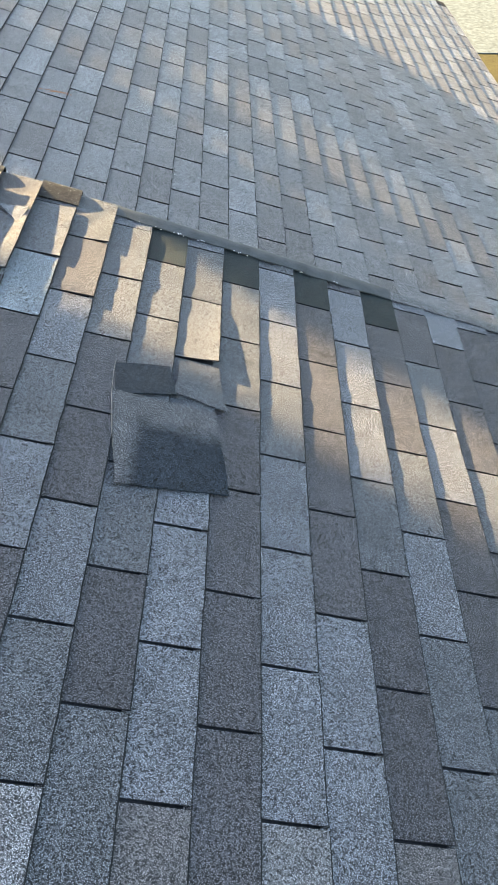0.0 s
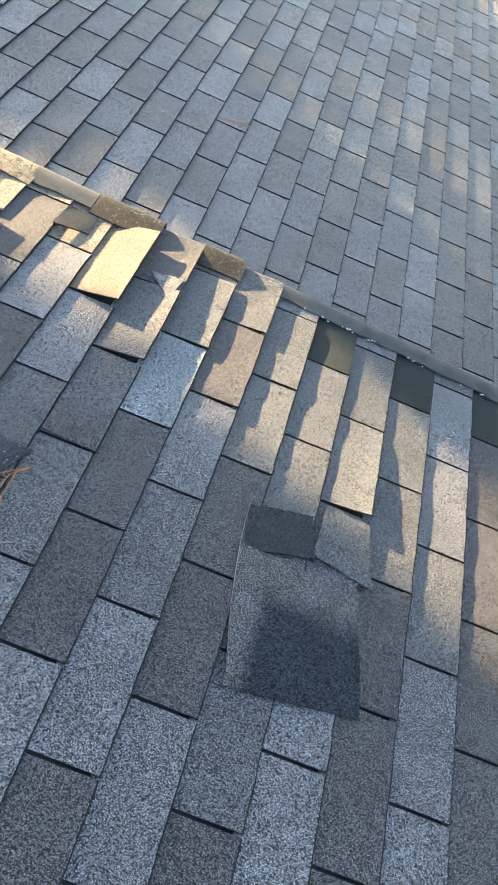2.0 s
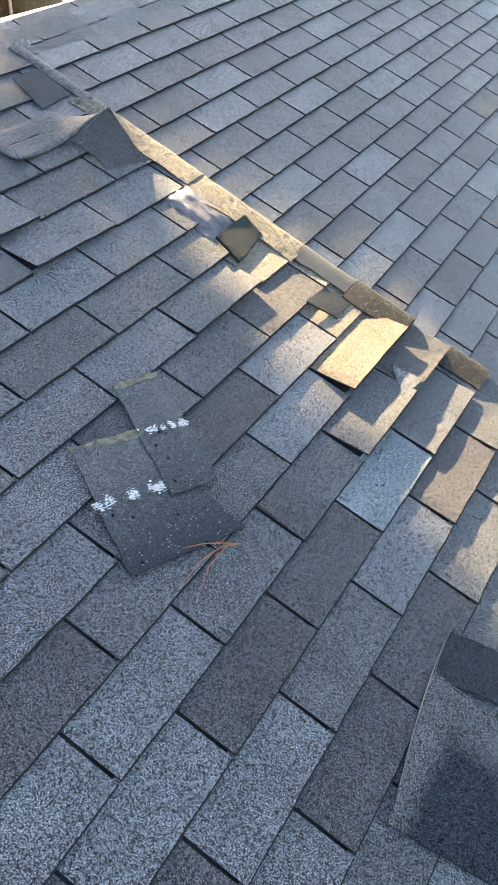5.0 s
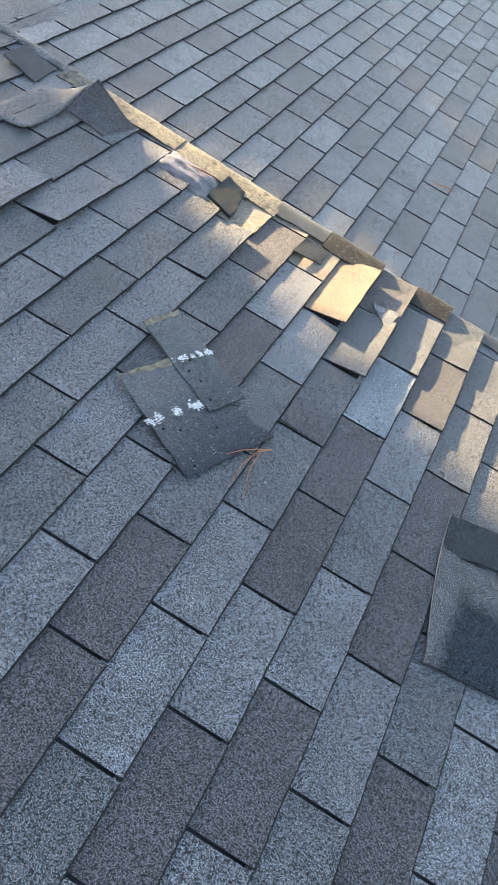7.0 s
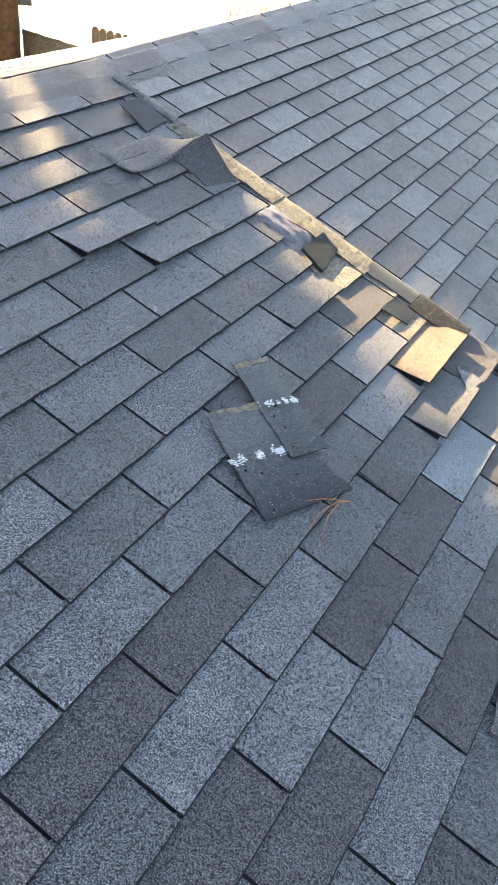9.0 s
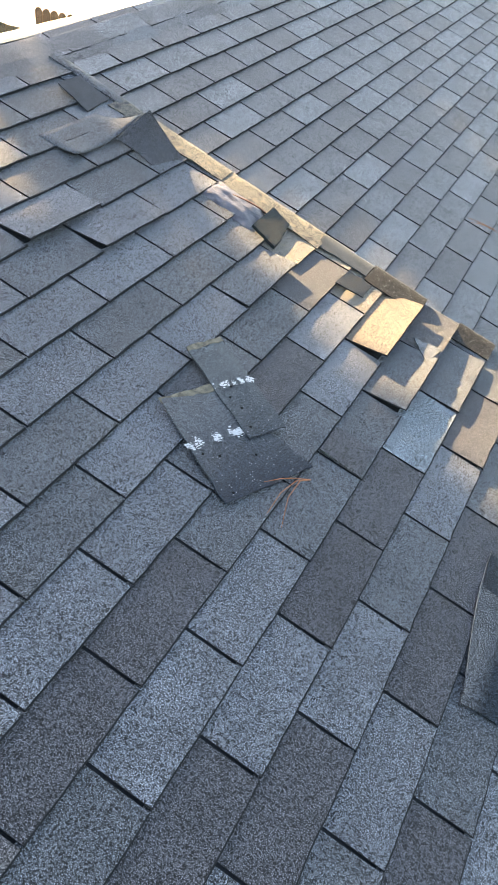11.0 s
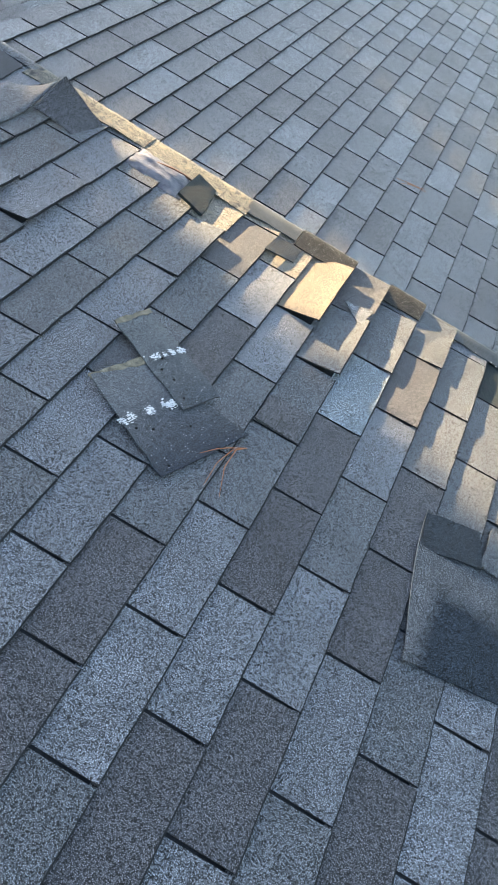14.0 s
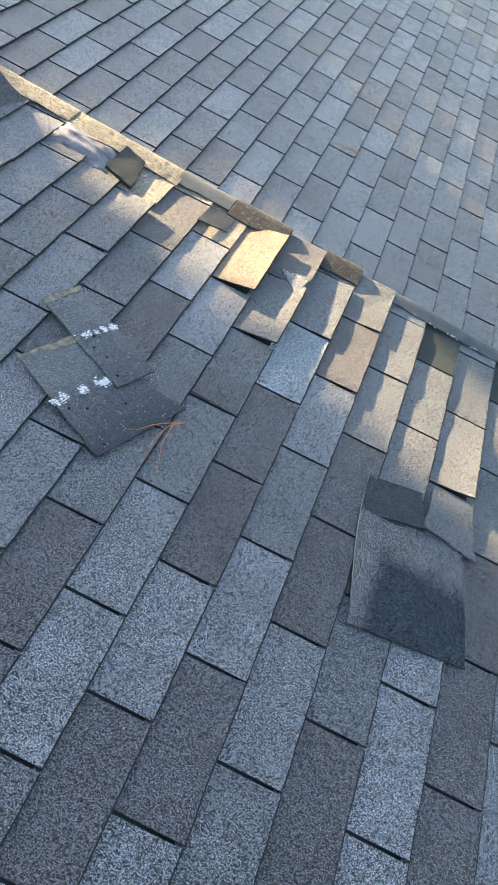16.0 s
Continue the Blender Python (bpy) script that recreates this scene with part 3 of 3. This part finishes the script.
# ---- torn and loose pieces ----
def flap(name, corners, mat, seed, lift=0.007, sag=0.002, thick=0.004, n=6, parent=None, heights=None, ragged=0.002):
    """A four-cornered piece of shingle, with uneven rim and slight waves. Corners go round from the first."""
    r = random.Random(seed)
    a, b, c, d = [Vector((*p, 0)) for p in corners]
    h = heights or (0, 0, 0, 0)
    ph = r.uniform(0, 6)
    bm = bmesh.new()
    rows = []
    for i in range(n + 1):
        u = i / n
        row = []
        for j in range(n + 1):
            w = j / n
            p = (a * (1 - u) + b * u) * (1 - w) + (d * (1 - u) + c * u) * w
            z = (h[0] * (1 - u) + h[1] * u) * (1 - w) + (h[3] * (1 - u) + h[2] * u) * w
            if i in (0, n) or j in (0, n):
                p = p + Vector((r.uniform(-ragged, ragged), r.uniform(-ragged, ragged), 0))
            z += lift + sag * math.sin(u * 4 + ph) * math.cos(w * 3 + ph)
            row.append(Vector((p.x, p.y, z)))
        rows.append(row)
    sheet(bm, rows, thick)
    bmesh.ops.recalc_face_normals(bm, faces=bm.faces)
    return part(name, bm, mat, parent)


def loose(name, label, category="shingle"):
    e = new(name)
    e.matrix_world = ROOF
    group = {"loose_shingle": "loose torn shingle pieces", "torn_tab": "torn tabs near the roof edge", "pine_needles": "fallen needles"}.get(name, "")
    return tagged(e, label, category, group)


def flakes(parent, a, b, width, count, seed, z, size=0.008):
    """Residue left in a broken line from a to b."""
    r = random.Random(seed)
    bm = bmesh.new()
    a, b = Vector((*a, 0)), Vector((*b, 0))
    side = Vector((-(b - a).y, (b - a).x, 0)).normalized()
    for k in range(count):
        u = r.random()
        while noise.noise(Vector((u * 8.0, seed * 1.7, 0.5))) < -0.12:
            u = r.random()
        p = a.lerp(b, u) + side * (r.gauss(0, width) + 0.006 * noise.noise(Vector((u * 7, seed, 3.0))))
        k2 = r.randint(5, 8)
        rad = size * r.uniform(0.15, 0.8) ** 1.3
        vs = []
        for q in range(k2):
            t = 2 * math.pi * q / k2
            o = (b - a).normalized() * (math.cos(t) * rad * r.uniform(0.5, 2.2)) + side * (math.sin(t) * rad * r.uniform(0.15, 0.8))
            vs.append(bm.verts.new(p + o + Vector((0, 0, z + k * 0.00001))))
        top = bm.faces.new(vs)
        ext = bmesh.ops.extrude_face_region(bm, geom=[top])
        for v in ext["geom"]:
            if isinstance(v, bmesh.types.BMVert):
                v.co.z += 0.0003
    bmesh.ops.recalc_face_normals(bm, faces=bm.faces)
    ob = part("adhesive_residue", bm, WHITE, parent, "flaky white adhesive residue")
    ob["kind"] = "stuff"
    return ob


def holes(parent, spots, z):
    for x, y in spots:
        bm = bmesh.new()
        bmesh.ops.create_cone(bm, cap_ends=True, segments=8, radius1=0.0034, radius2=0.0022, depth=0.002)
        ob = part("nail_hole", bm, NAILHOLE, parent)
        ob.location = (x, y, z)


low_piece = loose("loose_shingle", "torn grey shingle piece lying upside down with white residue")
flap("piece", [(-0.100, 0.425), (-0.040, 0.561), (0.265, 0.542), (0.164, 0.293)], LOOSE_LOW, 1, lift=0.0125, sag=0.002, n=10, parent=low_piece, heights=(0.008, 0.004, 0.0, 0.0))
flap("browned_edge", [(-0.102, 0.422), (-0.041, 0.562), (-0.026, 0.557), (-0.087, 0.417)], BROWN, 2, lift=0.0152, sag=0.0008, thick=0.003, parent=low_piece, heights=(0.007, 0.004, 0.002, 0.005), ragged=0.004)
flakes(low_piece, (0.020, 0.354), (0.085, 0.497), 0.0058, 300, 3, 0.0172, 0.0046)
holes(low_piece, [(0.088, 0.392), (0.058, 0.367), (0.148, 0.462), (0.163, 0.327), (0.228, 0.452), (0.214, 0.43)], 0.0172)
top_piece = loose("loose_shingle", "narrow torn shingle strip lying across another piece")
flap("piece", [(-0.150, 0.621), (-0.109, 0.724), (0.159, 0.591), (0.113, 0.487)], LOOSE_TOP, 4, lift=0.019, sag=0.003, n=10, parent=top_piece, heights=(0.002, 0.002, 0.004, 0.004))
flap("browned_edge", [(-0.151, 0.620), (-0.110, 0.725), (-0.100, 0.720), (-0.139, 0.614)], BROWN, 14, lift=0.0205, sag=0.0008, thick=0.003, parent=top_piece, heights=(0.003, 0.003, 0.002, 0.002), ragged=0.004)
flakes(top_piece, (-0.033, 0.558), (0.025, 0.660), 0.0046, 200, 5, 0.0256, 0.0042)
holes(top_piece, [(0.015, 0.559), (0.053, 0.552), (0.098, 0.517), (-0.002, 0.592)], 0.0255)

patch = loose("shingle_patch", "dark scuffed shingle patch lying loose over torn tabs")
flap("base_piece", [(0.728, 0.548), (0.777, 0.232), (1.049, 0.275), (1.003, 0.552)], PATCH, 6, lift=0.011, sag=0.0004, n=8, parent=patch)
holes(patch, [(0.931, 0.375), (0.955, 0.392), (0.877, 0.378), (0.87, 0.268), (0.932, 0.265)], 0.0112)
# the band's darkness includes the shaded foot of the sunlit strip
flap("dark_band", [(0.724, 0.655), (0.738, 0.535), (0.893, 0.59), (0.868, 0.70)], SHADED_BAND, 8, lift=0.0105, sag=0.001, parent=patch)
flap("side_tab", [(0.888, 0.60), (0.895, 0.735), (1.003, 0.745), (1.035, 0.571)], MID, 9, lift=0.0105, sag=0.002, parent=patch)
bm = bmesh.new()
tube(bm, [(0.723, 0.66, 0.017), (0.724, 0.60, 0.0175), (0.728, 0.54, 0.017), (0.736, 0.47, 0.0165), (0.746, 0.40, 0.016), (0.757, 0.34, 0.0155), (0.766, 0.30, 0.015)], [0.0003, 0.0004, 0.0005, 0.0005, 0.0004, 0.0004, 0.0002], 5)
straw = tagged(part("straw", bm, TWIG), "thin pale straw lying beside a loose patch", "straw")
straw.matrix_world = ROOF

# curled and upturned tabs near the edge
curl = loose("curled_tab", "curled grey shingle tab lifted off the roof")
r = random.Random(21)
bm = bmesh.new()
rows = []
for i in range(9):
    u = i / 8
    row = []
    for j in range(9):
        w = j / 8
        z = 0.004 + u * u * (0.020 - 0.09 * w + 0.13 * w * w)
        row.append(Vector((-0.935 + 0.128 * u, 1.03 + 0.27 * w + 0.05 * u * w, z)))
    rows.append(row)
sheet(bm, rows, 0.004)
smooth(part("tab", bm, MID, curl))
stand = loose("upturned_tab", "dark shingle tab folded up at the roof edge")
flap("tab", [(-0.80, 1.235), (-0.668, 1.241), (-0.636, 1.37), (-0.79, 1.36)], DARK, 22, lift=0.006, sag=0.003, n=6, parent=stand, heights=(0.012, 0.0, 0.0, 0.082))
tear = loose("torn_tab", "dark bare tab where granules are gone")
flap("tab", [(-1.085, 1.30), (-0.95, 1.285), (-0.965, 1.42), (-1.085, 1.41)], PATCHY, 23, lift=0.007, sag=0.001, parent=tear, heights=(0.014, 0, 0, 0.014))
# the second sheet stands for a shadowed recess; the first is a torn flap
for k, cs in enumerate([[(-0.307, 1.256), (-0.21, 1.24), (-0.237, 1.40), (-0.312, 1.408)], [(-0.003, 1.258), (0.089, 1.294), (0.084, 1.378), (0.004, 1.356)]]):
    t2 = loose("torn_tab", "dark scraps near the torn edge: torn flap, and sheet standing for shade")
    flap("tab", cs, RECESS_SHADE if k else BARE_SHADED, 24 + k, lift=0.0066 if k else 0.0095, sag=0.0006, thick=0.004 if k else 0.010, parent=t2, heights=(0.010, 0, 0, 0.010) if k else (0.014, 0.001, 0.001, 0.014))

scrap = loose("torn_tab", "dark flat scrap covering half a shingle tab")
flap("tab", [(0.255, 0.613), (0.372, 0.613), (0.370, 0.730), (0.256, 0.716)], DARK, 33, lift=0.0085, sag=0.0004, n=4, parent=scrap)
tip = loose("torn_tab", "small torn triangle of shingle standing up in shade")
flap("tab", [(0.283, 1.255), (0.300, 1.258), (0.368, 1.268), (0.358, 1.168)], LIGHT, 29, lift=0.012, sag=0.0005, n=4, parent=tip, heights=(0.002, 0.003, 0.013, 0.008))

film = loose("torn_film", "crumpled silver film showing through a torn shingle", "film")
bm = bmesh.new()
rows = []
for i in range(27):
    u = i / 26
    row = []
    for j in range(25):
        w = j / 24
        x = -0.52 + 0.215 * u
        y = 1.275 - 0.03 * u + (0.125 + 0.03 * u) * w
        rim = min(u, 1 - u, w, 1 - w)
        z = 0.012 - 0.013 * max(0, 1 - rim * 4) + 0.007 * (0.3 - abs(noise.noise(Vector((x * 16 + y * 34, y * 9 - x * 6, 2.0))))) + 0.004 * (0.3 - abs(noise.noise(Vector((x * 50 + y * 80, y * 20, 5.0)))))
        row.append(Vector((x, y, z)))
    rows.append(row)
sheet(bm, rows, 0.001)
smooth(part("sheet", bm, FILM, film))
bm = bmesh.new()
tube(bm, [(-0.43, 1.345, 0.016), (-0.38, 1.352, 0.022), (-0.335, 1.362, 0.020), (-0.312, 1.37, 0.012)], [0.001, 0.003, 0.0025, 0.001], 6)
smooth(part("rusty_fold", bm, RUST, film, "rust-brown torn fold"))

# white specks left along the dark edge strip
r = random.Random(31)
specks = new("granule_specks")
specks.matrix_world = ROOF
tagged(specks, "white residue specks along the dark edge strip", "residue", kind="stuff")
bm = bmesh.new()
for x0 in (0.705, 0.76, 0.775, 0.83, 0.845, 0.907, 0.915, 1.045, 1.09, 1.205, 1.262, 1.28, 1.40):
    for q in range(r.randint(1, 3)):
        x, y = x0 + r.uniform(-0.012, 0.012), 1.402 + r.uniform(-0.007, 0.006)
        m = Matrix.Translation((x, y, 0.0135)) @ Matrix.Diagonal((r.uniform(0.6, 1.6), r.uniform(0.6, 1.4), 0.5, 1))
        bmesh.ops.create_icosphere(bm, subdivisions=1, radius=0.0026, matrix=m)
part("speck", bm, WHITE, specks)

# pine needles
needles = loose("pine_needles", "fallen bundle of rust-brown pine needles on the shingles", "needles")
for pts in ([(0.280, 0.502, 0.013), (0.255, 0.466, 0.018), (0.243, 0.41, 0.016), (0.246, 0.340, 0.008)], [(0.280, 0.502, 0.013), (0.262, 0.472, 0.020), (0.262, 0.41, 0.018), (0.288, 0.335, 0.008)],
            [(0.280, 0.502, 0.013), (0.245, 0.462, 0.022), (0.225, 0.44, 0.022), (0.200, 0.405, 0.018)]):
    bm = bmesh.new()
    tube(bm, pts, [0.0013, 0.0012, 0.0010, 0.0005], 5)
    smooth(part("needle", bm, NEEDLE, needles))
far_needles = loose("pine_needles", "few dry reddish pine needles on the lower roof", "needles")
for pts in ([(0.176, 2.503, -0.122), (0.22, 2.522, -0.120), (0.262, 2.54, -0.121), (0.310, 2.556, -0.124)], [(0.200, 2.480, -0.122), (0.235, 2.512, -0.119), (0.27, 2.535, -0.121), (0.296, 2.566, -0.124)],
            [(0.222, 2.516, -0.121), (0.25, 2.528, -0.120), (0.28, 2.536, -0.122), (0.312, 2.544, -0.124)]):
    bm = bmesh.new()
    tube(bm, pts, [0.0007, 0.0009, 0.0009, 0.0005], 5)
    smooth(part("needle", bm, NEEDLE, far_needles))

# ---- beyond the ridge ----
def picket(bm, x, w, h, t=0.02):
    prof = [(0, 0), (w, 0), (w, h - 0.05), (w * 0.82, h - 0.015), (w * 0.5, h), (w * 0.18, h - 0.015), (0, h - 0.05)]
    a = [bm.verts.new((x + p, 0, z)) for p, z in prof]
    b = [bm.verts.new((x + p, t, z)) for p, z in prof]
    bm.faces.new(a)
    bm.faces.new(b[::-1])
    for k in range(len(prof)):
        bm.faces.new((a[k], b[k], b[(k + 1) % len(prof)], a[(k + 1) % len(prof)]))


fence = new("picket_fence")
fence.matrix_world = Matrix.Translation((-7.87, 9.47, GROUND)) @ Matrix.Rotation(radians(9), 4, "Z")
tagged(fence, "weathered brown picket fence with rounded tops", "fence")
for k in range(10):
    bm = bmesh.new()
    picket(bm, k * 0.128, 0.116, 2.15 - 0.006 * k)
    bmesh.ops.recalc_face_normals(bm, faces=bm.faces)
    part("picket", bm, TIMBER, fence)
for z in (0.4, 1.4):
    bm = bmesh.new()
    box(bm, (0, 0.02, z), (1.28, 0.06, z + 0.09), 0.004)
    part("rail", bm, TIMBER, fence)

shed = new("garden_shed")
shed.matrix_world = Matrix.Translation((-9.15, 9.30, GROUND)) @ Matrix.Rotation(radians(44), 4, "Z")
tagged(shed, "dark brown timber shed in shade", "shed")
bm = bmesh.new()
box(bm, (-3.4, 0, 0), (0.0, 2.6, 2.35), 0.01)
part("wall", bm, DARKWOOD, shed)
bm = bmesh.new()
for a, b in ((-0.2, 1.3), (1.3, 2.8)):
    z0, z1 = (2.3, 3.0) if a < 0 else (3.0, 2.3)
    sheet(bm, [[Vector((-3.6, a, z0)), Vector((0.2, a, z0))], [Vector((-3.6, b, z1)), Vector((0.2, b, z1))]], 0.06)
part("roof", bm, BITUMEN, shed)

hedge_wall = new("board_fence")
hedge_wall.matrix_world = Matrix.Translation((-9.35, 9.56, GROUND)) @ Matrix.Rotation(radians(-3.5), 4, "Z")
tagged(hedge_wall, "dark close-boarded fence in shade", "fence")
for k in range(10):
    bm = bmesh.new()
    box(bm, (k * 0.145, 0, 0), (k * 0.145 + 0.14, 0.022, 1.80 + 0.004 * (k % 3)), 0.003)
    part("board", bm, DARKWOOD, hedge_wall)

reeds = new("dry_reeds")
reeds.location = (-11.6, 21.5, GROUND)
tagged(reeds, "clump of dry straw-coloured stems", "plant", kind="stuff")
r = random.Random(8)
bm = bmesh.new()
for k in range(60):
    x, y, h = r.uniform(-1.3, 1.3), r.uniform(-0.6, 0.6), r.uniform(0.7, 1.6)
    tube(bm, [(x, y, 0), (x + r.uniform(-0.1, 0.1), y, h * 0.6), (x + r.uniform(-0.3, 0.3), y, h)], [0.018, 0.012, 0.004], 4)
part("stem", bm, BROWN, reeds)

skip_bin = new("metal_bin")
skip_bin.matrix_world = Matrix.Translation((-13.2, 28.0, GROUND)) @ Matrix.Rotation(radians(25), 4, "Z")
tagged(skip_bin, "red painted steel bin standing on the concrete yard", "bin")
bm = bmesh.new()
box(bm, (0, 0, 0.1), (2.6, 1.6, 1.25), 0.03)
part("body", bm, REDBRICK, skip_bin)
bm = bmesh.new()
box(bm, (-0.05, -0.05, 1.2), (2.65, 1.65, 1.32), 0.02)
part("rim", bm, REDBRICK, skip_bin)
